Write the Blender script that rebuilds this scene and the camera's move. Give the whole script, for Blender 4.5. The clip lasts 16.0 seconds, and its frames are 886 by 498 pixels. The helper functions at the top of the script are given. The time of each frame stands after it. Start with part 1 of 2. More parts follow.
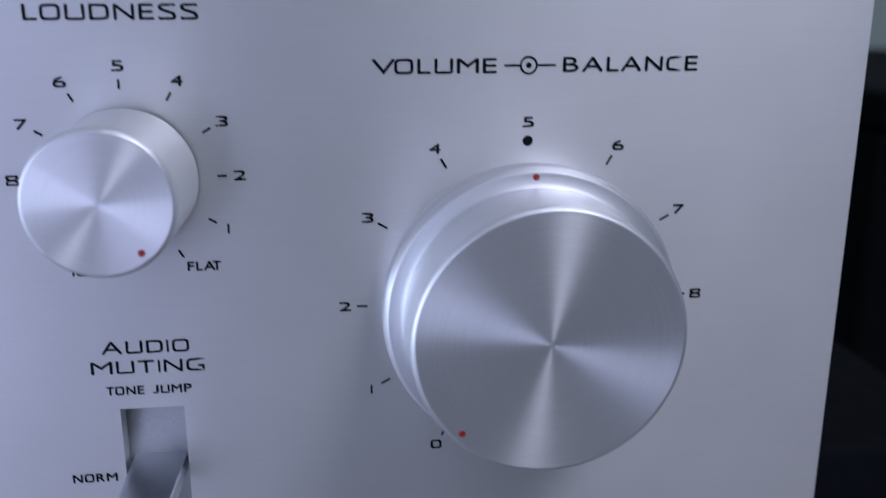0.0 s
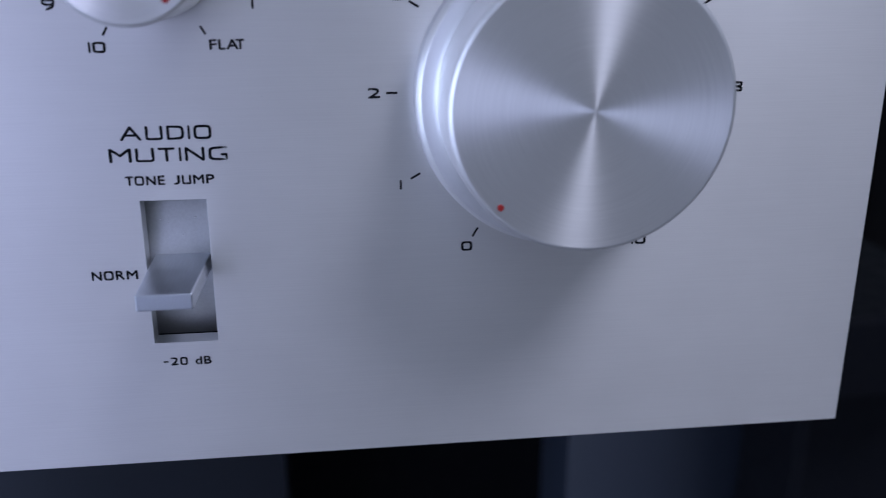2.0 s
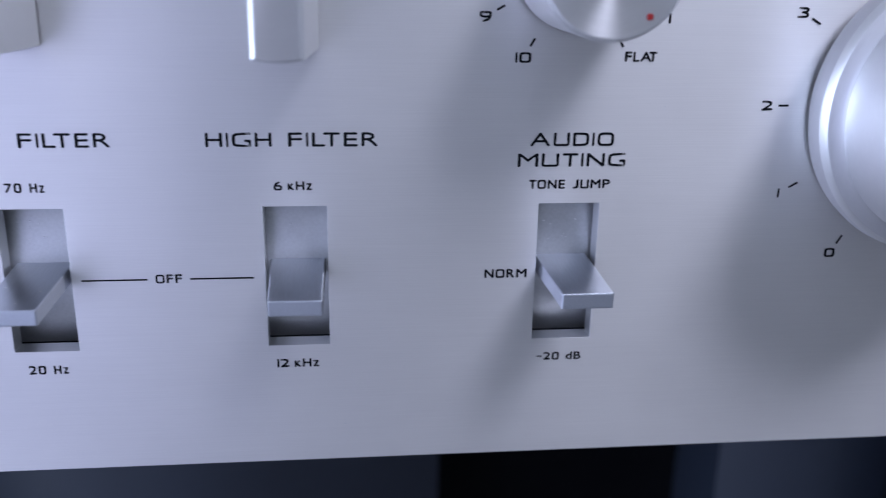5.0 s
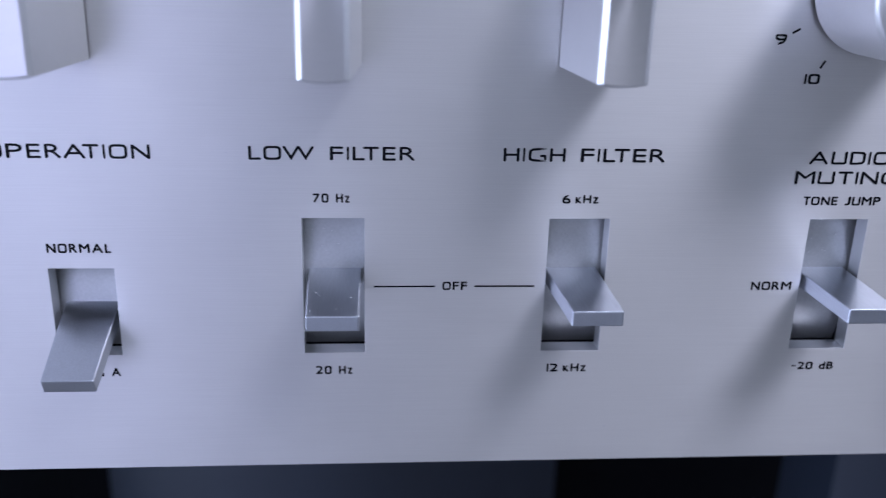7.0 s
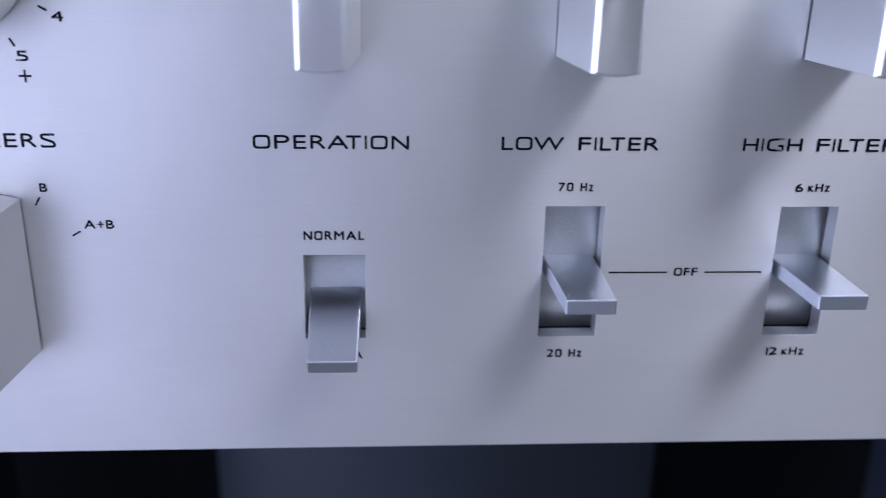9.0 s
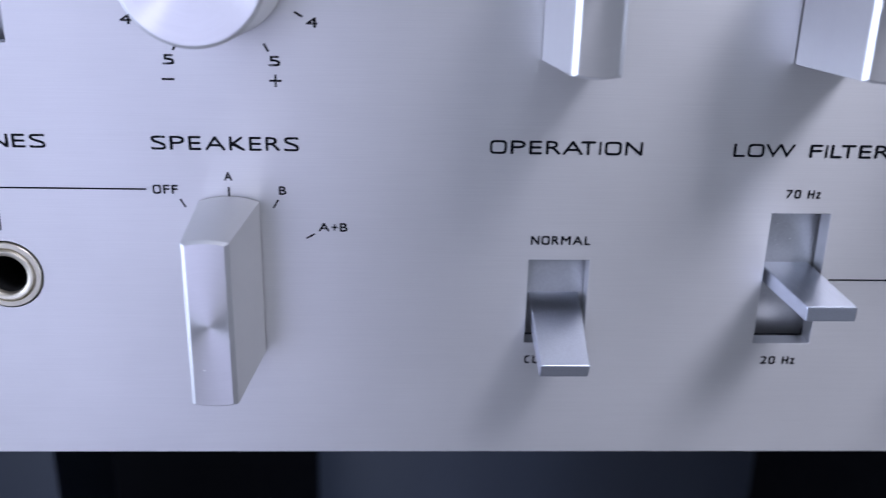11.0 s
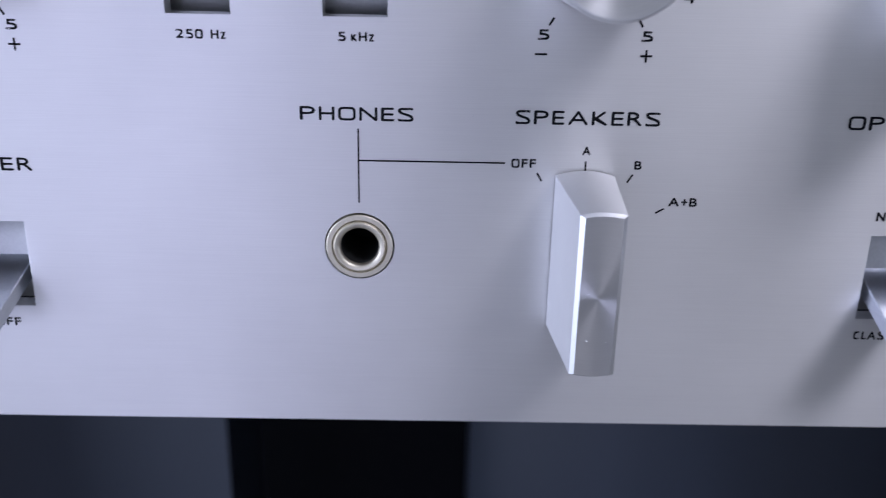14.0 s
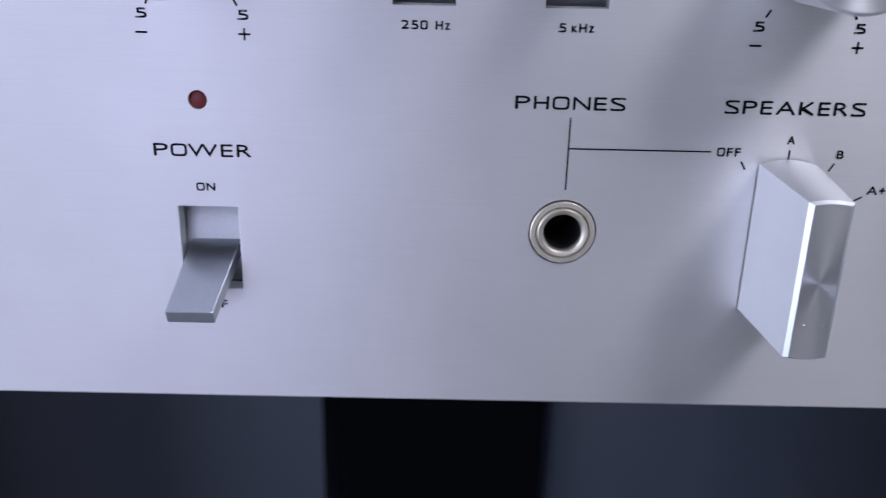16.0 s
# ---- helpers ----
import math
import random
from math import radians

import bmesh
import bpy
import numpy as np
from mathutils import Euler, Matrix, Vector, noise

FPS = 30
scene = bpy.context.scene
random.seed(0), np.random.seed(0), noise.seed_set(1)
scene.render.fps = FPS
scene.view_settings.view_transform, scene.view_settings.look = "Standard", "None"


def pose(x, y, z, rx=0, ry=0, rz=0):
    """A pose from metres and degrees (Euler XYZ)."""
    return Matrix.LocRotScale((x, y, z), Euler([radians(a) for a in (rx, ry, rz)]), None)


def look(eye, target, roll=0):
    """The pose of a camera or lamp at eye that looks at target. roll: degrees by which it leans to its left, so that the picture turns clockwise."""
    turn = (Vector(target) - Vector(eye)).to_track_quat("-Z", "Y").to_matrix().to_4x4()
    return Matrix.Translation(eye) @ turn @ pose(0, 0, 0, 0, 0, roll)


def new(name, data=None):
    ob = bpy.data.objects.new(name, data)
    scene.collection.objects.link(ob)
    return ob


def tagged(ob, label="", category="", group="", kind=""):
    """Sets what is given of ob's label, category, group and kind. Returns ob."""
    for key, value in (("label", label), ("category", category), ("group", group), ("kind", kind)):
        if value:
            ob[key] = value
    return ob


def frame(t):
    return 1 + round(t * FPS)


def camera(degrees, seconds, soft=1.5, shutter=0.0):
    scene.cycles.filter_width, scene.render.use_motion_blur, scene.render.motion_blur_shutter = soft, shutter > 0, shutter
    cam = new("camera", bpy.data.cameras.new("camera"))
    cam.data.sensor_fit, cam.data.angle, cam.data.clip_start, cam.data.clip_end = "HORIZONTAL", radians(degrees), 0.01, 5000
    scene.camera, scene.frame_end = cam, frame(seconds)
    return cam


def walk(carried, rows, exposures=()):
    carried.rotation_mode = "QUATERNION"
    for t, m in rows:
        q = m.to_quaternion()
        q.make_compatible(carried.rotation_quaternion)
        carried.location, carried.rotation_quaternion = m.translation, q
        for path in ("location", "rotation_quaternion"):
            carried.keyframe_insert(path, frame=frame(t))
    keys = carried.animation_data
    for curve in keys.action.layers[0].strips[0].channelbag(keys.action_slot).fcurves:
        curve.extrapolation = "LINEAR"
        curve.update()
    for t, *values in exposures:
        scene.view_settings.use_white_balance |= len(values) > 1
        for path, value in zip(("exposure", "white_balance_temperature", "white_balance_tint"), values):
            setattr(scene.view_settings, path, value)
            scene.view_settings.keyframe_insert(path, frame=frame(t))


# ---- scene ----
# Metres. The front panel's face is the plane y = 0; x = 0 is its right end, z = 0 its lower edge.
cam = camera(51.73, 16.0, soft=1.05, shutter=0.45)
ROWS = [  # seconds, eye, yaw, pitch, roll
    (0.0, -0.07792, -0.12877, 0.10197, -6.65, -15.76, -0.07),
    (0.5, -0.07529, -0.13029, 0.09547, -7.49, -17.03, 0.00),
    (1.0, -0.07490, -0.13136, 0.08614, -6.78, -17.46, -0.39),
    (1.5, -0.07804, -0.13050, 0.07906, -6.91, -18.11, 0.04),
    (2.0, -0.08378, -0.12998, 0.07694, -7.07, -18.41, 0.00),
    (2.5, -0.09215, -0.12957, 0.07692, -6.55, -18.67, 0.13),
    (3.0, -0.10407, -0.12960, 0.07736, -6.39, -18.88, 0.51),
    (3.5, -0.11495, -0.12892, 0.07870, -6.63, -18.88, 0.94),
    (6.0, -0.15808, -0.12972, 0.08104, -5.34, -18.84, 1.51),
    (6.5, -0.16929, -0.12969, 0.08377, -4.62, -19.55, 1.63),
    (7.0, -0.17876, -0.12985, 0.08437, -4.72, -19.81, 1.58),
    (7.5, -0.18594, -0.13154, 0.08579, -4.24, -20.13, 1.51),
    (8.0, -0.19629, -0.13218, 0.08374, -3.73, -19.88, 1.37),
    (8.5, -0.20592, -0.13289, 0.08437, -3.99, -20.28, 1.26),
    (11.0, -0.24570, -0.13286, 0.08330, -2.49, -19.58, 1.32),
    (11.5, -0.25585, -0.13211, 0.08279, -2.18, -19.89, 1.36),
    (12.0, -0.26272, -0.13443, 0.08418, -1.96, -20.05, 1.27),
    (12.5, -0.27126, -0.13485, 0.08339, -1.76, -20.31, 1.25),
    (13.0, -0.27985, -0.13415, 0.08330, -1.06, -20.36, 1.28),
    (13.5, -0.28850, -0.13423, 0.08203, -0.99, -20.45, 1.33),
    (14.0, -0.29523, -0.13415, 0.08146, -0.72, -20.61, 1.22),
    (14.5, -0.30271, -0.13474, 0.08056, -0.42, -20.76, 1.05),
    (15.0, -0.31047, -0.13664, 0.08103, -0.07, -20.91, 0.96),
    (15.5, -0.31719, -0.13817, 0.08172, -0.00, -21.03, 0.98),
    (16.0, -0.32665, -0.13809, 0.08165, -0.38, -21.26, 1.35),
]
walk(cam, [(t, pose(x, y, z, 90 + pitch, 0, yaw) @ pose(0, 0, 0, 0, 0, roll)) for t, x, y, z, yaw, pitch, roll in ROWS],
     exposures=((0.0, -0.46, 6200, 10), (1.0, -0.45, 6150, 10), (2.0, -0.29, 6150, 10), (3.5, -0.02, 6250, 10), (6.0, 0.05, 6300, 10), (8.5, 0.08, 6350, 10),
                (12.5, 0.08, 6650, 10), (16.0, 0.02, 6750, 10)))
cam.data.dof.use_dof = True
cam.data.dof.focus_distance = 0.136
cam.data.dof.aperture_fstop = 16.0

# ---- light ----
world = bpy.data.worlds.new("sky")
scene.world = world
world.use_nodes = True
wn = world.node_tree.nodes
sky = wn.new("ShaderNodeTexSky")
sky.sky_type, sky.sun_disc = "NISHITA", False
sky.sun_elevation, sky.sun_rotation = radians(48), radians(145)
world.node_tree.links.new(sky.outputs[0], wn["Background"].inputs[0])
wn["Background"].inputs[1].default_value = 0.06


def window_light(name, place, target, width, height, watts, colour):
    data = bpy.data.lights.new(name, "AREA")
    data.shape, data.size, data.size_y = "RECTANGLE", width, height
    data.energy, data.color = watts, colour
    ob = new(name, data)
    ob.matrix_world = look(place, target)
    return ob


AMP = (-0.21, 0.0, 0.05)
window_light("skylight_lamp", (0.68, -0.83, 1.55), AMP, 0.60, 0.60, 19.6, (0.885, 0.915, 1.17))
window_light("front_window_lamp", (-0.80, -1.42, -0.03), (-0.80, 0.0, -0.03), 0.66, 0.70, 5.0, (0.52, 0.555, 0.91))
window_light("left_window_lamp", (-2.17, -0.70, 0.10), (0.0, -0.70, 0.10), 1.2, 1.2, 40, (0.61, 0.705, 1.0))


# ---- materials ----
def nodes_of(name):
    m = bpy.data.materials.new(name)
    m.use_nodes = True
    t = m.node_tree
    return m, t.nodes, t.links, t.nodes["Principled BSDF"]


def plain(name, colour, rough=0.5, metal=0.0, vary=0.15, scale=60.0, bump=0.0, coat=0.0, stretch=(1, 1, 1), fineness=14):
    m, n, l, b = nodes_of(name)
    co = n.new("ShaderNodeTexCoord")
    big, fine = n.new("ShaderNodeTexNoise"), n.new("ShaderNodeTexNoise")
    big.inputs["Scale"].default_value, fine.inputs["Scale"].default_value = scale, scale * fineness
    mp = n.new("ShaderNodeMapping")
    mp.inputs["Scale"].default_value = stretch
    l.new(co.outputs["Object"], mp.inputs["Vector"])
    for k in (big, fine):
        l.new(mp.outputs[0], k.inputs["Vector"])
    add = n.new("ShaderNodeMath")
    l.new(big.outputs["Fac"], add.inputs[0]), l.new(fine.outputs["Fac"], add.inputs[1])
    ramp = n.new("ShaderNodeMapRange")
    ramp.inputs["From Min"].default_value, ramp.inputs["From Max"].default_value = 0.6, 1.4
    ramp.inputs["To Min"].default_value, ramp.inputs["To Max"].default_value = 1 - vary, 1 + vary
    l.new(add.outputs[0], ramp.inputs["Value"])
    mix = n.new("ShaderNodeVectorMath")
    mix.operation = "SCALE"
    mix.inputs[0].default_value = colour
    l.new(ramp.outputs[0], mix.inputs["Scale"])
    l.new(mix.outputs[0], b.inputs["Base Color"])
    r2 = n.new("ShaderNodeMath")
    r2.operation = "MULTIPLY"
    r2.inputs[1].default_value = rough
    l.new(ramp.outputs[0], r2.inputs[0])
    l.new(r2.outputs[0], b.inputs["Roughness"])
    b.inputs["Metallic"].default_value = metal
    b.inputs["Coat Weight"].default_value = coat
    if bump:
        bp = n.new("ShaderNodeBump")
        bp.inputs["Strength"].default_value, bp.inputs["Distance"].default_value = bump, 0.0005
        l.new(fine.outputs["Fac"], bp.inputs["Height"])
        l.new(bp.outputs[0], b.inputs["Normal"])
    return m


def brushed(name, colour, rough, aniso, stretch, tangent, vary=0.06, bump=0.05, scale=1.0, rough_vary=0.25, metal=1.0):
    """Satin aluminium. stretch: how the hairlines run along x, y and z; tangent: the way across them, or None for a turned face round y."""
    m, n, l, b = nodes_of(name)
    co = n.new("ShaderNodeTexCoord")
    vec = co.outputs["Object"]
    if tangent is None:
        flat = n.new("ShaderNodeVectorMath")
        flat.operation = "MULTIPLY"
        flat.inputs[1].default_value = (1, 0, 1)
        l.new(vec, flat.inputs[0])
        unit = n.new("ShaderNodeVectorMath")
        unit.operation = "NORMALIZE"
        l.new(flat.outputs[0], unit.inputs[0])
        l.new(unit.outputs[0], b.inputs["Tangent"])
        size = n.new("ShaderNodeVectorMath")
        size.operation = "LENGTH"
        l.new(flat.outputs[0], size.inputs[0])
        turn = n.new("ShaderNodeVectorMath")
        turn.operation = "SCALE"
        turn.inputs["Scale"].default_value = 0.0006
        l.new(unit.outputs[0], turn.inputs[0])
        swirl = n.new("ShaderNodeCombineXYZ")
        parts = n.new("ShaderNodeSeparateXYZ")
        l.new(turn.outputs[0], parts.inputs[0])
        l.new(size.outputs["Value"], swirl.inputs[0])
        l.new(parts.outputs[0], swirl.inputs[1]), l.new(parts.outputs[2], swirl.inputs[2])
        vec = swirl.outputs[0]
    else:
        tn = n.new("ShaderNodeCombineXYZ")
        for k in range(3):
            tn.inputs[k].default_value = tangent[k]
        l.new(tn.outputs[0], b.inputs["Tangent"])
    mp = n.new("ShaderNodeMapping")
    mp.inputs["Scale"].default_value = [scale * s for s in stretch]
    l.new(vec, mp.inputs["Vector"])
    hair = n.new("ShaderNodeTexNoise")
    hair.inputs["Scale"].default_value, hair.inputs["Detail"].default_value = 1.0, 4.0
    l.new(mp.outputs[0], hair.inputs["Vector"])
    cloud = n.new("ShaderNodeTexNoise")
    cloud.inputs["Scale"].default_value, cloud.inputs["Detail"].default_value = 45.0, 3.0
    l.new(co.outputs["Object"], cloud.inputs["Vector"])

    def spread(source, low, high):
        r = n.new("ShaderNodeMapRange")
        r.inputs["From Min"].default_value, r.inputs["From Max"].default_value = 0.3, 0.7
        r.inputs["To Min"].default_value, r.inputs["To Max"].default_value = low, high
        l.new(source, r.inputs["Value"])
        return r.outputs[0]

    tone = n.new("ShaderNodeMath")
    tone.operation = "MULTIPLY"
    l.new(spread(hair.outputs["Fac"], 1 - vary, 1 + vary), tone.inputs[0])
    l.new(spread(cloud.outputs["Fac"], 0.97, 1.03), tone.inputs[1])
    col = n.new("ShaderNodeVectorMath")
    col.operation = "SCALE"
    col.inputs[0].default_value = colour
    l.new(tone.outputs[0], col.inputs["Scale"])
    l.new(col.outputs[0], b.inputs["Base Color"])
    l.new(spread(hair.outputs["Fac"], rough * (1 - rough_vary), rough * (1 + rough_vary)), b.inputs["Roughness"])
    b.inputs["Metallic"].default_value = metal
    b.inputs["Anisotropic"].default_value = aniso
    bp = n.new("ShaderNodeBump")
    bp.inputs["Strength"].default_value, bp.inputs["Distance"].default_value = bump, 0.00005
    l.new(hair.outputs["Fac"], bp.inputs["Height"])
    l.new(bp.outputs[0], b.inputs["Normal"])
    return m


ALU = (0.80, 0.79, 0.78)
PANEL = brushed("brushed_aluminium", ALU, 0.50, 0.71, (110, 110, 14500), (0, 0, 1), 0.025, 0.010, 1.0, 0.05)
TURNED = brushed("turned_aluminium", (0.80, 0.79, 0.785), 0.36, 0.96, (16000, 2500, 2500), None, 0.055, 0.0, 1.0, 0.08, 0.90)
BAR_FACE = brushed("turned_bar_face", (0.68, 0.67, 0.67), 0.36, 0.80, (16000, 2500, 2500), None, 0.03, 0.0, 1.0, 0.06, 0.97)
RING = brushed("ring_aluminium", (0.68, 0.68, 0.69), 0.52, 0.0, (900, 9000, 900), (0, 1, 0), 0.02, 0.0, 1.0, 0.04)
BAR_SIDE = brushed("bar_aluminium", (0.73, 0.73, 0.73), 0.46, 0.0, (900, 6000, 900), (0, 1, 0), 0.02, 0.0, 1.0, 0.04)
KNOB_SIDE = brushed("satin_aluminium", (0.88, 0.88, 0.88), 0.42, 0.3, (900, 9000, 900), (0, 1, 0), 0.02, 0.0, 1.0, 0.04)
POLISHED = brushed("polished_edge", (0.78, 0.78, 0.78), 0.48, 0.0, (900, 900, 900), (0, 1, 0), 0.01, 0.0, 1.0, 0.04)
LEVER = brushed("lever_aluminium", (0.66, 0.69, 0.76), 0.30, 0.5, (5000, 300, 7000), (1, 0, 0), 0.05, 0.0, 1.0, 0.08)
RECESS = plain("zinc_plate", (0.50, 0.51, 0.52), 0.46, 0.85, 0.10, 160, 0.05)
INK = plain("black_ink", (0.006, 0.006, 0.008), 0.55, 0.0, 0.2, 400)
INK.node_tree.nodes["Principled BSDF"].inputs["Specular IOR Level"].default_value = 0.1
RED = plain("red_paint", (0.30, 0.012, 0.012), 0.4, 0.0, 0.1, 900)
LENS = plain("red_lens", (0.13, 0.008, 0.012), 0.5, 0.0, 0.1, 300)
NICKEL = plain("nickel", (0.66, 0.61, 0.50), 0.5, 1.0, 0.12, 400, 0.03)
BLACK = plain("black_plastic", (0.004, 0.004, 0.0045), 0.5, 0.0, 0.2, 60)
HOLE = plain("dark_hole", (0.0015, 0.0015, 0.0015), 0.9, 0.0, 0.1, 60)
CASE = plain("black_steel", (0.002, 0.002, 0.0025), 0.85, 0.0, 0.2, 30, 0.1)
# Stretched noise puts upright bands of light and dark into the door colour.
LACQUER = plain("lacquer_light_bands", (0.016, 0.022, 0.035), 0.5, 0.0, 0.2, 11, 0.0, 0.0, (1, 0.2, 0.02), 1.7)
DARKWOOD = plain("dark_stain", (0.0025, 0.003, 0.005), 0.75, 0.0, 0.25, 12)
for dull in (CASE, DARKWOOD):
    dull.node_tree.nodes["Principled BSDF"].inputs["Specular IOR Level"].default_value = 0.12
WALL = plain("wall_paint", (0.55, 0.55, 0.54), 0.8, 0.0, 0.05, 3, 0.1)
# Unseen floor; its tone is made up to bounce fill light at the panel.
FLOOR = plain("floor_bounce", (0.20, 0.195, 0.19), 0.9, 0.0, 0.3, 5, 0.1)
GREY = plain("grey_paint", (0.29, 0.345, 0.30), 0.7, 0.0, 0.1, 8)


# ---- mesh helpers ----
def part(name, bm, material, parent, label="", smooth=0.0):
    me = bpy.data.meshes.new(name)
    bmesh.ops.recalc_face_normals(bm, faces=bm.faces)
    bm.to_mesh(me)
    bm.free()
    me.materials.append(material)
    if smooth:
        me.shade_smooth()
        me.set_sharp_from_angle(angle=radians(smooth))
    ob = new(name, me)
    ob.parent = parent
    return tagged(ob, label)


def empty(name, place, parent=None):
    ob = new(name)
    ob.empty_display_size = 0.01
    ob.location = place
    ob.parent = parent
    return ob


def box(x0, x1, y0, y1, z0, z1, bevel=0.0, steps=2):
    bm = bmesh.new()
    bmesh.ops.create_cube(bm, size=1, matrix=Matrix.Translation(((x0 + x1) / 2, (y0 + y1) / 2, (z0 + z1) / 2)) @ Matrix.Diagonal((x1 - x0, y1 - y0, z1 - z0, 1)))
    if bevel:
        bmesh.ops.bevel(bm, geom=bm.edges[:], offset=bevel, segments=steps, affect="EDGES", profile=0.5)
    return bm


def lathe(profile, turns=144):
    """A body turned round the y axis. profile: rows of radius and y; radius 0 closes an end."""
    bm = bmesh.new()
    rings = []
    for r, y in profile:
        if r < 1e-7:
            rings.append([bm.verts.new((0, y, 0))])
        else:
            rings.append([bm.verts.new((r * math.cos(2 * math.pi * k / turns), y, r * math.sin(2 * math.pi * k / turns))) for k in range(turns)])
    for a, b in zip(rings, rings[1:]):
        for k in range(turns):
            j = (k + 1) % turns
            if len(a) == 1 and len(b) > 1:
                bm.faces.new((a[0], b[k], b[j]))
            elif len(b) == 1 and len(a) > 1:
                bm.faces.new((a[k], a[j], b[0]))
            elif len(a) > 1:
                bm.faces.new((a[k], a[j], b[j], b[k]))
    return bm


def loft(rings, cap_first=True, cap_last=True):
    """Skins closed outlines with the same number of points."""
    bm = bmesh.new()
    vs = [[bm.verts.new(p) for p in ring] for ring in rings]
    for a, b in zip(vs, vs[1:]):
        for k in range(len(a)):
            j = (k + 1) % len(a)
            bm.faces.new((a[k], a[j], b[j], b[k]))
    if cap_first:
        bm.faces.new(vs[0])
    if cap_last:
        bm.faces.new(vs[-1])
    return bm


GLYPHS = {}
ROUND = "OCGSUD02356890"
WIDTH = {"I": 0.16, "1": 0.16, "M": 1.3, "W": 1.95, "V": 1.35, "A": 1.35, "N": 1.15, "O": 1.12, "G": 1.12, "U": 1.1, "D": 1.1, "K": 1.08, "E": 0.86, "F": 0.86,
         "L": 0.8, "T": 1.0, "J": 0.8, "k": 0.75, "z": 0.72, "-": 0.75, "+": 0.85, "d": 0.9, " ": 0.55}
KERN = {"AT": -0.42, "LT": -0.36, "OW": -0.16, "VO": -0.3, "LA": -0.1, "LO": -0.08, "TO": -0.1, "FL": -0.05, "RA": -0.14, "PO": -0.06, " k": -0.28}


def glyph(c):
    """One sign of the built-in font drawn with a hair-thin pen, its width from -1 to 1 and one high: bows are squared off, as in a wide technical letter."""
    if c in GLYPHS:
        return GLYPHS[c]
    cu = bpy.data.curves.new("sign", "FONT")
    cu.body = {"k": "K", "1": "I"}.get(c, c)
    cu.size, cu.offset, cu.resolution_u = 1.0, -0.027, 5
    ob = new("sign", cu)
    bpy.context.view_layer.update()
    me = bpy.data.meshes.new_from_object(ob.evaluated_get(bpy.context.evaluated_depsgraph_get()))
    bpy.data.objects.remove(ob)
    bpy.data.curves.remove(cu)
    p = np.array([v.co[:2] for v in me.vertices])
    polys = [tuple(f.vertices) for f in me.polygons]
    lo, hi = p.min(0), p.max(0)
    p[:, 0] = 2 * (p[:, 0] - lo[0]) / (hi[0] - lo[0]) - 1
    if c == "-":
        p[:, 1] = 0.5 + 0.02 * np.sign(p[:, 1] - (lo[1] + hi[1]) / 2)
    elif c == "+":
        p[:, 1] = 0.5 + 0.8 * ((p[:, 1] - lo[1]) / (hi[1] - lo[1]) - 0.5)
    else:
        p[:, 1] = (p[:, 1] - lo[1]) / (hi[1] - lo[1])
    if c in ROUND:
        u, v = p[:, 0].copy(), 2 * p[:, 1] - 1
        far = np.maximum(np.hypot(u, v), 1e-6)
        bow = 3.0 if c in "S2356" else 5.0
        grow = 1 / (np.abs(u / far) ** bow + np.abs(v / far) ** bow) ** (1 / bow)
        # stems and bars stay as they are
        bent = {"D": u > -0.3, "U": v < 0.1, "5": v < 0.4, "2": v > -0.4}.get(c, u < 2)
        grow = np.where(bent, grow, 1.0)
        p[:, 0], p[:, 1] = np.clip(u * grow, -1, 1), (np.clip(v * grow, -1, 1) + 1) / 2
    elif c in "zk":
        p[:, 1] *= 0.74
    GLYPHS[c] = p, polys
    bpy.data.meshes.remove(me)
    return GLYPHS[c]


INK_Y = -0.00006
PRINT_AT = (0.21, -0.15, 0.02)  # from the amplifier's foot to the face plate's corner


def lettering(words, x0, x1, z0, z1, parent, label=""):
    """Printed words that fill the stretch x0 to x1 and z0 to z1 (centimetres) of the panel, in strokes of one strength."""
    high = z1 - z0
    pen = high * (0.077 if high > 0.18 else 0.094)  # half a stroke
    gap = (0.2 if high > 0.18 else 0.14) * high
    wide = [WIDTH.get(c, 1.0) for c in words]
    kern = [KERN.get(words[k:k + 2], 0.0) * high for k in range(len(words))]
    kern[-1] = 0.0
    unit = (x1 - x0 - gap * (len(words) - 1) - sum(kern)) / sum(wide)
    verts, faces, x = [], [], x0
    pen_in = pen - 0.02 * high
    for c, w, k in zip(words, wide, kern):
        w *= unit
        if c != " ":
            p, polys = glyph(c)
            half = max(w / 2 - pen, 0.004)
            for i in range(8):
                dx, dz = pen_in * math.cos(math.pi * i / 4), pen_in * math.sin(math.pi * i / 4)
                n = len(verts)
                verts += [(0.01 * (x + w / 2 + u * half + dx), INK_Y - i * 4e-7, 0.01 * (z0 + pen + v * (high - 2 * pen) + dz)) for u, v in p]
                faces += [tuple(n + q for q in f) for f in polys]
        x += w + gap + k
    me = bpy.data.meshes.new("lettering")
    me.from_pydata(verts, [], faces)
    me.materials.append(INK)
    ob = new("lettering", me)
    ob.parent, ob.location = parent, PRINT_AT
    return tagged(ob, label or "black printed word")


def stroke(x0, z0, x1, z1, wide, parent, name="tick_mark"):
    """A printed line from one place of the panel to another (centimetres)."""
    a, b = Vector((x0, 0, z0)) * 0.01, Vector((x1, 0, z1)) * 0.01
    side = (b - a).normalized().cross(Vector((0, 1, 0))) * wide * 0.005
    bm = bmesh.new()
    lift = Vector((0, INK_Y, 0))
    bm.faces.new([bm.verts.new(p + lift) for p in (a - side, b - side, b + side, a + side)])
    ob = part(name, bm, INK, parent)
    ob.location = PRINT_AT
    return ob

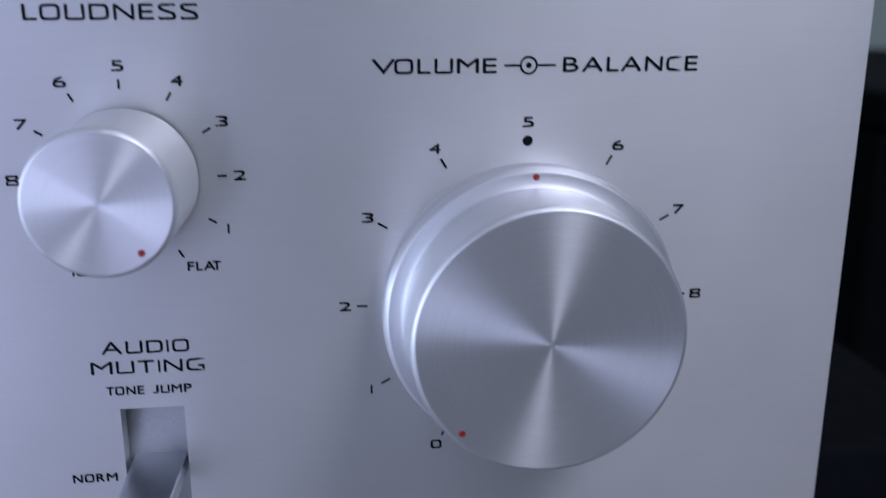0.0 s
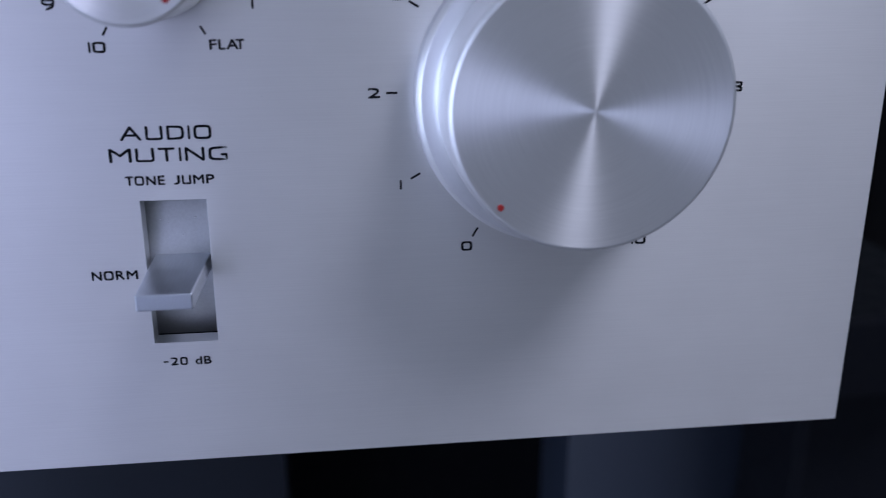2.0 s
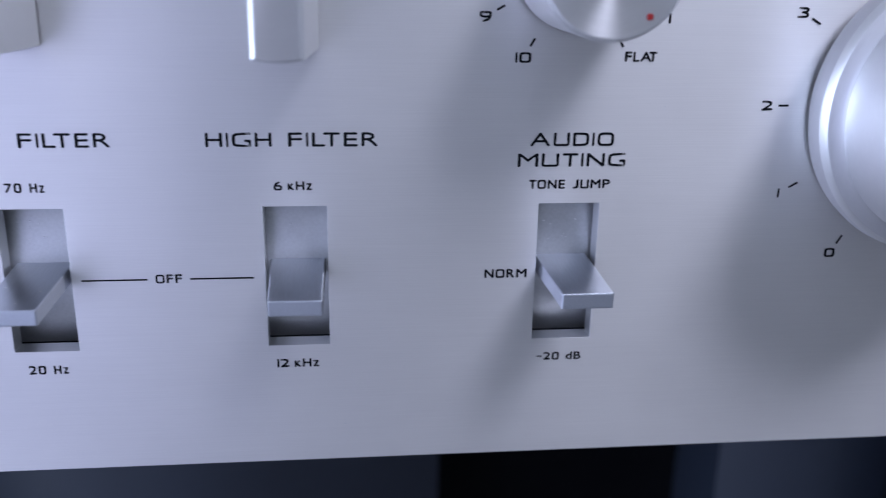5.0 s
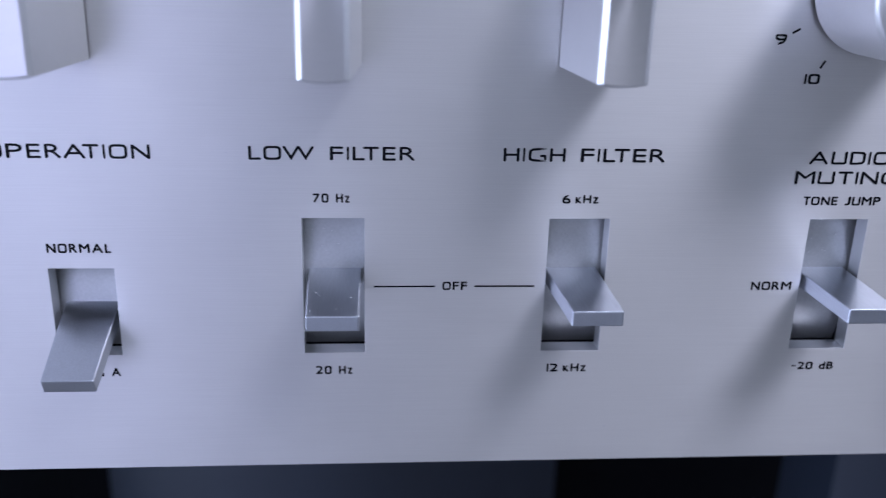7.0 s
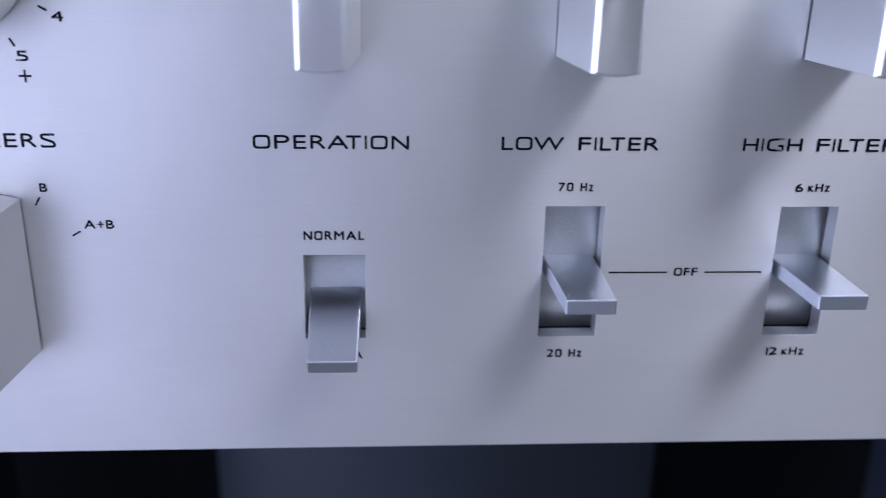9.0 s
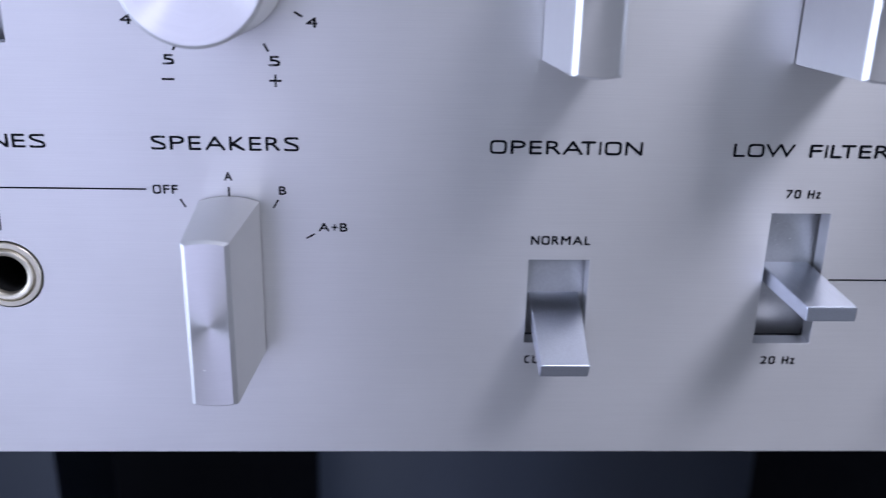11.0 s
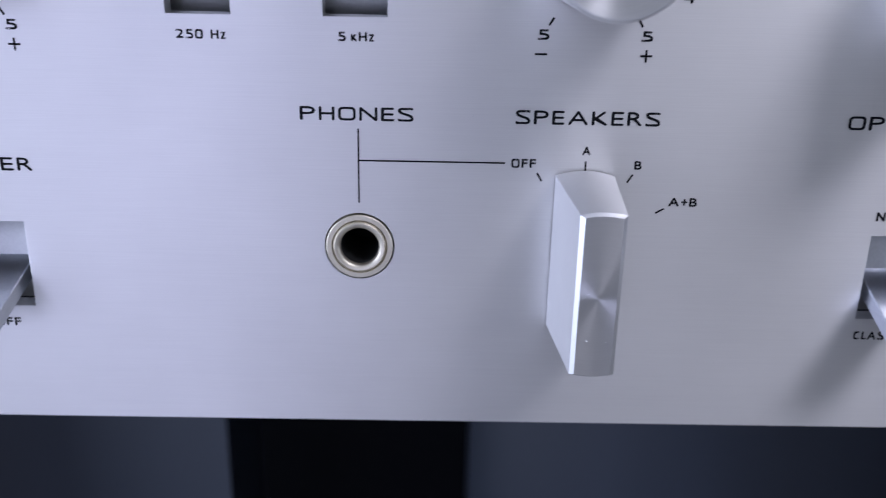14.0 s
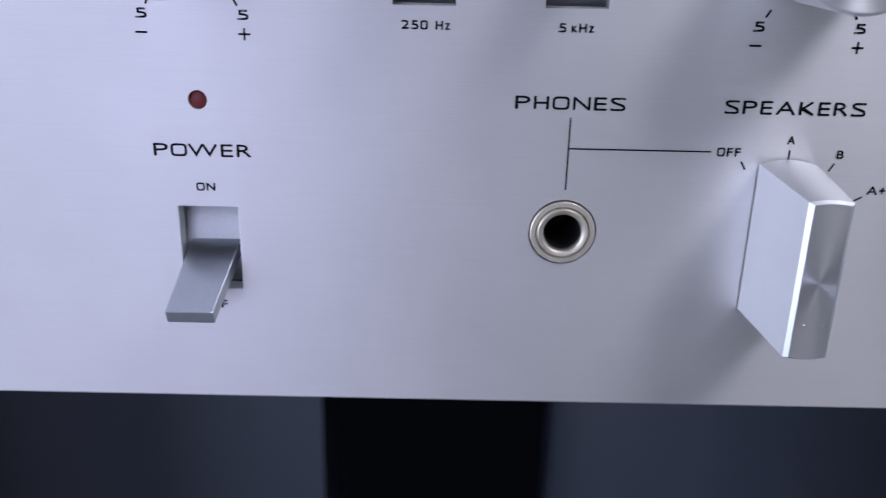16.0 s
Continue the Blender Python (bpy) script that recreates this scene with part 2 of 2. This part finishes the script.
# ---- the room ----
def slab(name, x0, x1, y0, y1, z0, z1, mat, label):
    ob = part(name, box(x0, x1, y0, y1, z0, z1), mat, None)
    return tagged(ob, label, name.split("_")[0], "", "structure")


X0, X1, Y0, Y1, Z0, Z1 = -2.2, 1.7, -1.45, 0.75, -0.62, 1.75
slab("floor", X0 - 0.1, X1 + 0.1, Y0 - 0.1, Y1 + 0.1, Z0 - 0.1, Z0, FLOOR, "floor of the room, its made-up tone bouncing light upwards")
slab("wall_back", X0 - 0.1, X1 + 0.1, Y1, Y1 + 0.1, Z0, Z1 + 0.1, GREY, "grey-green painted wall behind the amplifier")
slab("wall_right", X1, X1 + 0.1, Y0, Y1, Z0, Z1 + 0.1, WALL, "plain painted wall")


def holed(name, u, v, hole, make, mat, label):
    """A wall or ceiling of four pieces round one opening, in one mesh. make(u0, u1, v0, v1) gives the piece's box."""
    bm = bmesh.new()
    for u0, u1, v0, v1 in ((u[0], hole[0], *v), (hole[1], u[1], *v), (hole[0], hole[1], v[0], hole[2]), (hole[0], hole[1], hole[3], v[1])):
        piece = make(u0, u1, v0, v1)
        me = bpy.data.meshes.new("piece")
        piece.to_mesh(me)
        piece.free()
        bm.from_mesh(me)
        bpy.data.meshes.remove(me)
    return tagged(part(name, bm, mat, None), label, name.split("_")[0], "", "structure")


holed("ceiling", (X0, X1), (Y0, Y1), (0.3, 1.1, -1.25, -0.4), lambda a, b, c, d: box(a, b, c, d, Z1, Z1 + 0.1), WALL, "plain white ceiling with a roof light")
holed("wall_front", (X0 - 0.1, X1 + 0.1), (Z0, Z1), (-1.15, -0.45, -0.40, 0.34), lambda a, b, c, d: box(a, b, Y0 - 0.1, Y0, c, d), WALL, "plain painted wall with a window opening")
holed("wall_left", (Y0, Y1), (Z0, Z1), (-1.32, -0.08, -0.52, 0.72), lambda a, b, c, d: box(X0 - 0.1, X0, a, b, c, d), WALL, "plain painted wall with a window opening")

# ---- sideboard ----
sideboard = tagged(empty("sideboard", (-0.21, 0.3, Z0)), "black lacquered sideboard with recessed door panels", "sideboard")
sb = Matrix.Translation((0.21, -0.3, -Z0))


def sb_part(name, bm, mat, label="", smooth=0.0):
    bm.transform(sb)
    return part(name, bm, mat, sideboard, label, smooth)


sb_part("top", box(-0.55, 0.10, 0.085, 0.5, -0.045, -0.02, 0.002), DARKWOOD, "dark stained top board")
sb_part("back_panel", box(-0.54, 0.09, 0.30, 0.32, Z0 + 0.02, -0.046), DARKWOOD)
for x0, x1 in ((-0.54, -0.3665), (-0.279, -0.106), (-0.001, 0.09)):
    # bowed door panel; the first one is hollow; bows added for light gradients
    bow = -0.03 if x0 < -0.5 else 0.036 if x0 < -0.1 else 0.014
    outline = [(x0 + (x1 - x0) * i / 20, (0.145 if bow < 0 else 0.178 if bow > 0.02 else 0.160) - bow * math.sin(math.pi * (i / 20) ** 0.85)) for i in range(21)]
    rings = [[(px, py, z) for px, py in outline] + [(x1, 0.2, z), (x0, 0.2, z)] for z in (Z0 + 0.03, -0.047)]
    sb_part("door_panel", loft(rings), LACQUER, "blue-black panel, light gradient put into its colour and bow", 40)

for x in (-0.53, 0.08):
    for y in (0.13, 0.45):
        sb_part("leg", box(x - 0.02, x + 0.02, y - 0.02, y + 0.02, Z0, -0.046, 0.003), DARKWOOD)

case = tagged(empty("black_case", (0.336, 0.45, Z0)), "tall black case standing beside the sideboard", "case")
part("shell", box(-0.15, 0.15, -0.16, 0.16, 0.0, 0.655, 0.006), CASE, case)
part("top_lid", box(-0.152, 0.152, -0.162, 0.162, 0.656, 0.675, 0.004), CASE, case)

# ---- amplifier ----
amp = tagged(empty("stereo_amplifier", (-0.21, 0.15, -0.02)), "silver stereo amplifier with brushed aluminium front and knobs", "amplifier")
SHIFT = Matrix.Translation((0.21, -0.15, 0.02))


def amp_part(name, bm, mat, label="", smooth=0.0):
    bm.transform(SHIFT)
    return part(name, bm, mat, amp, label, smooth)


THICK = 0.0032
SLOTS = [(x - 0.465, x + 0.465, 2.02, 4.23) for x in (-18.455, -14.735, -10.655)]
SLOTS += [(x - 0.478, x + 0.478, 2.015, 3.437) for x in (-22.175, -36.33)]
SLOTS += [(x - 0.465, x + 0.465, 6.63, 8.83) for x in (-32.93, -30.68)]
JACK, JACK_R = (-30.66, 3.125), 0.545
LAMP, LAMP_R = (-36.37, 5.15), 0.145


def panel_mesh():
    """The face plate: a grid of cells with the slots left open, and round holes inside square cells."""
    holes = list(SLOTS)
    rounds = [(*JACK, JACK_R, 0.75), (*LAMP, LAMP_R, 0.3)]
    squares = [(x - h, x + h, z - h, z + h) for x, z, r, h in rounds]
    xs = sorted({-42.0, 0.0, *[v for h in holes + squares for v in h[:2]]})
    zs = sorted({0.0, 15.0, *[v for h in holes + squares for v in h[2:]]})
    bm = bmesh.new()
    made = {}

    def vert(x, z):
        key = (round(x, 5), round(z, 5))
        if key not in made:
            made[key] = bm.verts.new((x * 0.01, 0, z * 0.01))
        return made[key]

    for x0, x1 in zip(xs, xs[1:]):
        for z0, z1 in zip(zs, zs[1:]):
            mx, mz = (x0 + x1) / 2, (z0 + z1) / 2
            if any(h[0] < mx < h[1] and h[2] < mz < h[3] for h in holes + squares):
                continue
            bm.faces.new((vert(x0, z0), vert(x1, z0), vert(x1, z1), vert(x0, z1)))
    for (cx, cz, r, h), q in zip(rounds, squares):
        rim = []
        us = [x for x in xs if q[0] <= x <= q[1]]
        vs = [z for z in zs if q[2] <= z <= q[3]]
        rim += [(u, q[2]) for u in us[:-1]] + [(q[1], v) for v in vs[:-1]]
        rim += [(u, q[3]) for u in us[:0:-1]] + [(q[0], v) for v in vs[:0:-1]]
        outer = []
        for a, b in zip(rim, rim[1:] + rim[:1]):
            outer += [(a[0] + (b[0] - a[0]) * k / 12, a[1] + (b[1] - a[1]) * k / 12) for k in range(12)]
        ring_i = []
        for p in outer:
            d = math.hypot(p[0] - cx, p[1] - cz)
            ring_i.append(bm.verts.new((0.01 * (cx + (p[0] - cx) / d * r), 0, 0.01 * (cz + (p[1] - cz) / d * r))))
        for k in range(len(rim)):
            arc = [ring_i[(12 * k + i) % len(ring_i)] for i in range(12, -1, -1)]
            bm.faces.new([vert(*rim[k]), vert(*rim[(k + 1) % len(rim)]), *arc])
    bmesh.ops.recalc_face_normals(bm, faces=bm.faces)
    for f in bm.faces:
        if f.normal.y > 0:
            f.normal_flip()
    out = bmesh.ops.extrude_face_region(bm, geom=bm.faces[:])
    for g in out["geom"]:
        if isinstance(g, bmesh.types.BMVert):
            g.co.y += THICK
    return bm


panel = amp_part("front_panel", panel_mesh(), PANEL, "brushed aluminium face plate with black printing")
panel.data.materials.append(BAR_SIDE)
for f in panel.data.polygons:
    f.material_index = int(abs(f.normal.y) < 0.5)  # cut edges without hairlines
panel_bevel = panel.modifiers.new("edge", "BEVEL")
panel_bevel.width, panel_bevel.segments, panel_bevel.limit_method, panel_bevel.angle_limit = 0.00035, 2, "ANGLE", radians(60)
amp_part("cabinet", box(-0.412, -0.008, 0.0162, 0.36, 0.004, 0.146, 0.002), CASE, "black steel case")
amp_part("sub_panel", box(-0.416, -0.004, 0.0128, 0.0158, 0.003, 0.147), BLACK)
for x in (-0.37, -0.05):
    for y in (0.11, 0.31):
        foot = lathe([(0, 0.0035), (0.02, 0.0035), (0.019, -0.019), (0.017, -0.02), (0, -0.02)], 32)
        foot.transform(Matrix.Translation((x, y, 0)) @ Matrix.Rotation(radians(90), 4, "X"))
        amp_part("foot", foot, BLACK)


# levers in their slots
def lever_switch(slot, down, lift=0.0, lean=0.0):
    x0, x1, z0, z1 = [0.01 * v for v in slot]
    cx, cz = (x0 + x1) / 2, (z0 + z1) / 2
    h = (z1 - z0) / 2
    w = (x1 - x0) / 2
    # curved plate behind the slot
    rows = []
    for i in range(17):
        a = -1 + 2 * i / 16
        rows.append((THICK + 0.0006 + 0.0022 * a * a, a * (h + 0.001)))
    ring = lambda x: [(x, y, z) for y, z in rows] + [(x, 0.0075, h + 0.001), (x, 0.0075, -h - 0.001)]
    sw = part("lever_switch", loft([ring(-w - 0.001), ring(w + 0.001)]), RECESS, amp, "aluminium paddle switch on a curved grey slide plate", 40)
    sw.location = (cx + 0.21, -0.15, cz + 0.02)
    # tapered paddle
    root, tip = (0.0045, 0.0004 if not down else -0.0010), ((-0.0140, 0.0002 + lift) if not down else (-0.0109, -0.0067 - lift))
    secs = []
    for y, z, hw, ht, c in ((*root, 0.0041, 0.0013, 0.0), (*tip, 0.0037, 0.00115, lean)):
        t = 0.41 * ht if down else 0.0  # ends cut square to the paddle
        secs.append([(c - hw, y + t, z - ht), (c + hw, y + t, z - ht), (c + hw, y - t, z + ht), (c - hw, y - t, z + ht)])
    bm = loft(secs)
    bmesh.ops.bevel(bm, geom=bm.edges[:], offset=0.0002, segments=2, affect="EDGES", profile=0.5)
    part("lever", bm, LEVER, sw, "flat aluminium paddle", 18)
    return sw


for k, slot in enumerate(SLOTS):
    lever_switch(slot, k in (3, 4), {1: 0.0005, 2: 0.0006, 4: 0.0006}.get(k, 0.0), {0: 0.0003, 1: 0.0004, 4: -0.0012}.get(k, 0.0))


# knobs
def round_knob(x, z, r, deep, dot, name, label):
    e = 0.0003 + 0.008 * r
    kn = part(name, lathe([(0, -0.0008), (r + 0.0003, -0.0008), (r + 0.00025, -0.0013), (r, -deep + e * 2)]), KNOB_SIDE, amp, label, 30)
    kn.location = (0.01 * x + 0.21, -0.15, 0.01 * z + 0.02)
    part("rim", lathe([(r, -deep + e * 2), (r - 0.0001, -deep + e), (r - e, -deep), (r - e * 1.6, -deep)]), POLISHED, kn, "bright bevelled edge", 60)
    part("face", lathe([(r - e * 1.6, -deep), (r * 0.5, -deep), (0.0008, -deep), (0, -deep)]), TURNED, kn, "turned face with circular grain")
    a, d = radians(dot[0]), dot[1]
    bm = lathe([(0.00045, -deep + 0.0001), (0.00045, -deep - 0.0001), (0, -deep - 0.00016)], 20)
    bm.transform(Matrix.Translation((d * math.cos(a), 0, d * math.sin(a))))
    part("pointer_dot", bm, RED, kn, "red pointer dot")
    return kn


VOL = (-5.06, 5.70)
volume = round_knob(*VOL, 0.0187, 0.0187, (225.5, 0.0170), "volume_knob", "large turned aluminium volume knob with red dot")
balance = part("balance_ring", lathe([(0.0195, -0.0005), (0.0206, -0.0007), (0.0214, -0.0022), (0.0217, -0.0040), (0.02155, -0.0058)], 128), RING, amp, "aluminium balance ring behind the volume knob", 40)
balance.location = (0.01 * VOL[0] + 0.21, -0.15, 0.01 * VOL[1] + 0.02)
part("rim", lathe([(0.02155, -0.0058), (0.0212, -0.0068), (0.0209, -0.0071)], 128), POLISHED, balance, "bright rounded edge", 60)
part("ring_face", lathe([(0.0209, -0.0071), (0.0206, -0.0072), (0.0194, -0.0074), (0.01895, -0.0078), (0.01882, -0.0079), (0.01880, -0.006)], 128), RING, balance, "flat front", 40)
bm = lathe([(0.00045, 0.0001), (0.00045, -0.0001), (0, -0.00016)], 20)
bm.transform(Matrix.Translation((-0.0002, -0.0073, 0.0203)) @ Matrix.Rotation(radians(8), 4, "X"))
part("pointer_dot", bm, RED, balance, "red pointer dot")

round_knob(-10.69, 7.71, 0.0094, 0.0170, (-53, 0.0077), "loudness_knob", "round turned aluminium loudness knob with red dot")
for x in (-27.22, -36.36):
    round_knob(x, 7.73, 0.0094, 0.0170, (90, 0.0077), "tone_knob", "round turned aluminium tone knob with red dot")


def bar_knob(x, z, name, label):
    def outline(half, rad, y):
        a = math.asin(half / rad)
        pts = [(rad * math.sin(-a + 2 * a * i / 10), y, rad * math.cos(-a + 2 * a * i / 10)) for i in range(11)]
        return pts + [(-p[0], y, -p[2]) for p in pts]

    rings = [outline(0.0045, 0.0132, -0.0004), outline(0.0032, 0.0124, -0.0180)]
    kn = part(name, loft(rings), BAR_SIDE, amp, label, 40)
    kn.location = (0.01 * x + 0.21, -0.15, 0.01 * z + 0.02)
    part("bevel", loft([outline(0.0032, 0.0124, -0.0180), outline(0.0026, 0.0120, -0.0186)], False, False), POLISHED, kn, "bright bevelled edge", 40)
    bm = bmesh.new()
    bm.faces.new([bm.verts.new(p) for p in outline(0.0026, 0.0120, -0.0186)])
    part("face", bm, BAR_FACE, kn, "turned face with circular grain")
    return kn


bar_knob(-27.22, 3.10, "speaker_selector", "bar-shaped aluminium speaker selector pointing at A")
for x in (-22.18, -18.465, -14.77):
    bar_knob(x, 7.76, "selector_knob", "bar-shaped aluminium selector knob with turned face")

# headphone socket and lamp
jack = part("headphone_socket", lathe([(0.0052, 0.0028), (0.0052, -0.0002), (0.00508, -0.00035), (0.0044, -0.00035), (0.00425, -0.00015), (0.0042, 0.0007)], 64), NICKEL, amp, "nickel headphone socket with dark hole", 35)
jack.location = (0.01 * JACK[0] + 0.21, -0.15, 0.01 * JACK[1] + 0.02)
part("gap", lathe([(0.00544, 0.0005), (0.00544, 0.003), (0.0045, 0.003)], 48), BLACK, jack)
part("sleeve", lathe([(0.0042, 0.0007), (0.00415, -0.0003), (0.0039, -0.0006), (0.0034, -0.0006), (0.0031, -0.0003), (0.0030, 0.0004), (0.0030, 0.0034)], 64), NICKEL, jack, "", 50)
part("hole", lathe([(0.00298, 0.0004), (0.00298, 0.0124), (0, 0.0124)], 48), HOLE, jack)
lamp = lathe([(LAMP_R * 0.0099, 0.003), (LAMP_R * 0.0099, 0.0006), (0.0008, 0.0003), (0, 0.0003)], 40)
lamp.transform(Matrix.Translation((0.01 * LAMP[0], 0, 0.01 * LAMP[1])))
amp_part("power_lamp", lamp, LENS, "unlit dark red power lamp", 40)

# printing
W = lambda s, x0, x1, z0, z1: lettering(s, x0, x1, z0, z1, panel)
W("LOUDNESS", -11.83, -9.57, 9.83, 10.05)
W("VOLUME", -7.285, -5.52, 9.08, 9.30)
W("BALANCE", -4.58, -2.59, 9.085, 9.305)
W("AUDIO", -11.30, -10.04, 5.10, 5.31)
W("MUTING", -11.475, -9.84, 4.79, 5.00)
W("TONE JUMP", -11.29, -10.05, 4.455, 4.60)
W("-20 dB", -11.03, -10.31, 1.64, 1.78)
W("NORM", -11.91, -11.25, 3.05, 3.20)
W("HIGH FILTER", -15.955, -13.515, 5.11, 5.325)
W("LOW FILTER", -19.655, -17.245, 5.11, 5.325)
W("OPERATION", -23.335, -21.025, 5.11, 5.33)
W("SPEAKERS", -28.32, -26.15, 5.11, 5.33)
W("PHONES", -31.53, -29.83, 5.115, 5.33)
W("POWER", -37.12, -35.59, 4.25, 4.465)
W("6 kHz", -15.03, -14.47, 4.47, 4.61)
W("12 kHz", -15.08, -14.44, 1.645, 1.795)
W("70 Hz", -18.75, -18.20, 4.47, 4.615)
W("20 Hz", -18.76, -18.18, 1.645, 1.795)
W("OFF", -16.80, -16.41, 3.07, 3.215)
W("NORMAL", -22.64, -21.705, 3.68, 3.835)
W("CLASS A", -22.64, -21.75, 1.645, 1.795)
W("OFF", -28.35, -27.97, 4.435, 4.585), W("A", -27.285, -27.155, 4.65, 4.79), W("B", -26.48, -26.36, 4.44, 4.58), W("A+B", -25.90, -25.45, 3.865, 4.01)
W("5 kHz", -30.94, -30.405, 6.28, 6.42)
W("250 Hz", -33.27, -32.54, 6.275, 6.415)
W("ON", -36.495, -36.19, 3.695, 3.835)
W("OFF", -36.53, -36.12, 1.66, 1.81)
stroke(-17.85, 3.135, -16.91, 3.135, 0.025, panel, "printed_line")
stroke(-16.30, 3.135, -15.37, 3.135, 0.025, panel, "printed_line")
stroke(-30.66, 5.0, -30.66, 3.84, 0.025, panel, "printed_line")
stroke(-30.66, 4.51, -28.44, 4.51, 0.025, panel, "printed_line")
stroke(-5.42, 9.19, -5.20, 9.19, 0.03, panel, "printed_line")
stroke(-4.94, 9.19, -4.68, 9.19, 0.03, panel, "printed_line")


def printed_ring(x, z, r0, r1):
    bm = lathe([(0.01 * r0, INK_Y), (0.01 * r1, INK_Y)], 40)
    bm.transform(Matrix.Translation((0.01 * x, 0, 0.01 * z)))
    part("printed_ring", bm, INK, panel).location = PRINT_AT


printed_ring(-5.07, 9.19, 0.10, 0.13)
printed_ring(-5.07, 9.19, 0.0, 0.04)
printed_ring(-5.06, 8.12, 0.0, 0.075)


def dial(cx, cz, r0, r1, rn, marks, high):
    for word, deg in marks:
        c, s = math.cos(radians(deg)), math.sin(radians(deg))
        if r1:
            if word != "5" or r0 < 2:
                stroke(cx + r0 * c, cz + r0 * s, cx + r1 * c, cz + r1 * s, 0.032, panel)
        if word:
            w = high * {"1": 0.18, "10": 1.5}.get(word, 1.15)
            x, z = cx + rn * c, cz + rn * s
            W(word, x - w / 2, x + w / 2, z - high / 2, z + high / 2)


dial(*VOL, 2.36, 2.52, 2.69, [(str(k), 240 - 30 * k) for k in range(11)], 0.155)
dial(-10.69, 7.71, 1.22, 1.35, 1.53, [(str(k), -60 + 30 * k) for k in range(1, 11)] + [("", -60)], 0.155)
W("FLAT", -9.98, -9.50, 6.33, 6.48)
for x in (-27.22, -36.36):
    dial(x, 7.73, 1.22, 1.35, 1.50, [(str(k), 90 - 30 * k) for k in range(1, 6)] + [(str(k), 90 + 30 * k) for k in range(1, 6)], 0.155)
    stroke(x + 0.67, 6.15, x + 0.85, 6.15, 0.03, panel), stroke(x + 0.76, 6.06, x + 0.76, 6.24, 0.03, panel)
    stroke(x - 0.86, 6.15, x - 0.68, 6.15, 0.03, panel)
for deg in (120, 90, 60, 30):
    c, s = math.cos(radians(deg)), math.sin(radians(deg))
    stroke(-27.22 + 1.31 * c, 3.10 + 1.31 * s, -27.22 + 1.46 * c, 3.10 + 1.46 * s, 0.028, panel)

# dust
rnd = random.Random(5)
bm = bmesh.new()
for k in range(70):
    x, z, r = rnd.uniform(-0.41, -0.004), rnd.uniform(0.004, 0.095), rnd.uniform(0.00004, 0.00011)
    if any(h[0] - 0.1 < 100 * x < h[1] + 0.1 and h[2] - 0.1 < 100 * z < h[3] + 0.1 for h in SLOTS):
        continue
    a, b = r * rnd.uniform(1.0, 2.6), rnd.uniform(0, math.pi)
    ring = [(a * math.cos(t), r * math.sin(t)) for t in [math.pi * i / 4 for i in range(8)]]
    bm.faces.new([bm.verts.new((x + u * math.cos(b) - v * math.sin(b), -0.00005, z + u * math.sin(b) + v * math.cos(b))) for u, v in ring])
tagged(amp_part("dust", bm, plain("lint", (0.75, 0.75, 0.75), 0.9), "pale dust specks on the face plate"), kind="stuff")
LINT = bpy.data.materials["lint"]


def specks(count, x, y, z, seed):
    """Lint grains scattered in a box (metres, panel axes) that lies on a surface."""
    r = random.Random(seed)
    grains = bmesh.new()
    for _ in range(count):
        at = Vector([r.uniform(*span) for span in (x, y, z)])
        size = r.uniform(0.00004, 0.00010)
        bmesh.ops.create_icosphere(grains, subdivisions=1, radius=size, matrix=Matrix.Translation(at) @ Matrix.Diagonal((r.uniform(1, 2.2), 1, 1, 1)))
    tagged(amp_part("dust", grains, LINT, "pale lint grains"), kind="stuff")


specks(8, (-0.1878, -0.1818), (-0.0125, -0.002), (0.03265, 0.0328), 3)
for k, (x0, x1, z0, z1) in enumerate(SLOTS[:3]):
    specks(9, (0.01 * x0 + 0.001, 0.01 * x1 - 0.001), (THICK + 0.0008, THICK + 0.0012), (0.01 * z1 - 0.008, 0.01 * z1 - 0.003), 11 + k)
specks(5, (-0.2743, -0.2701), (-0.01868, -0.01862), (0.024, 0.036), 21)
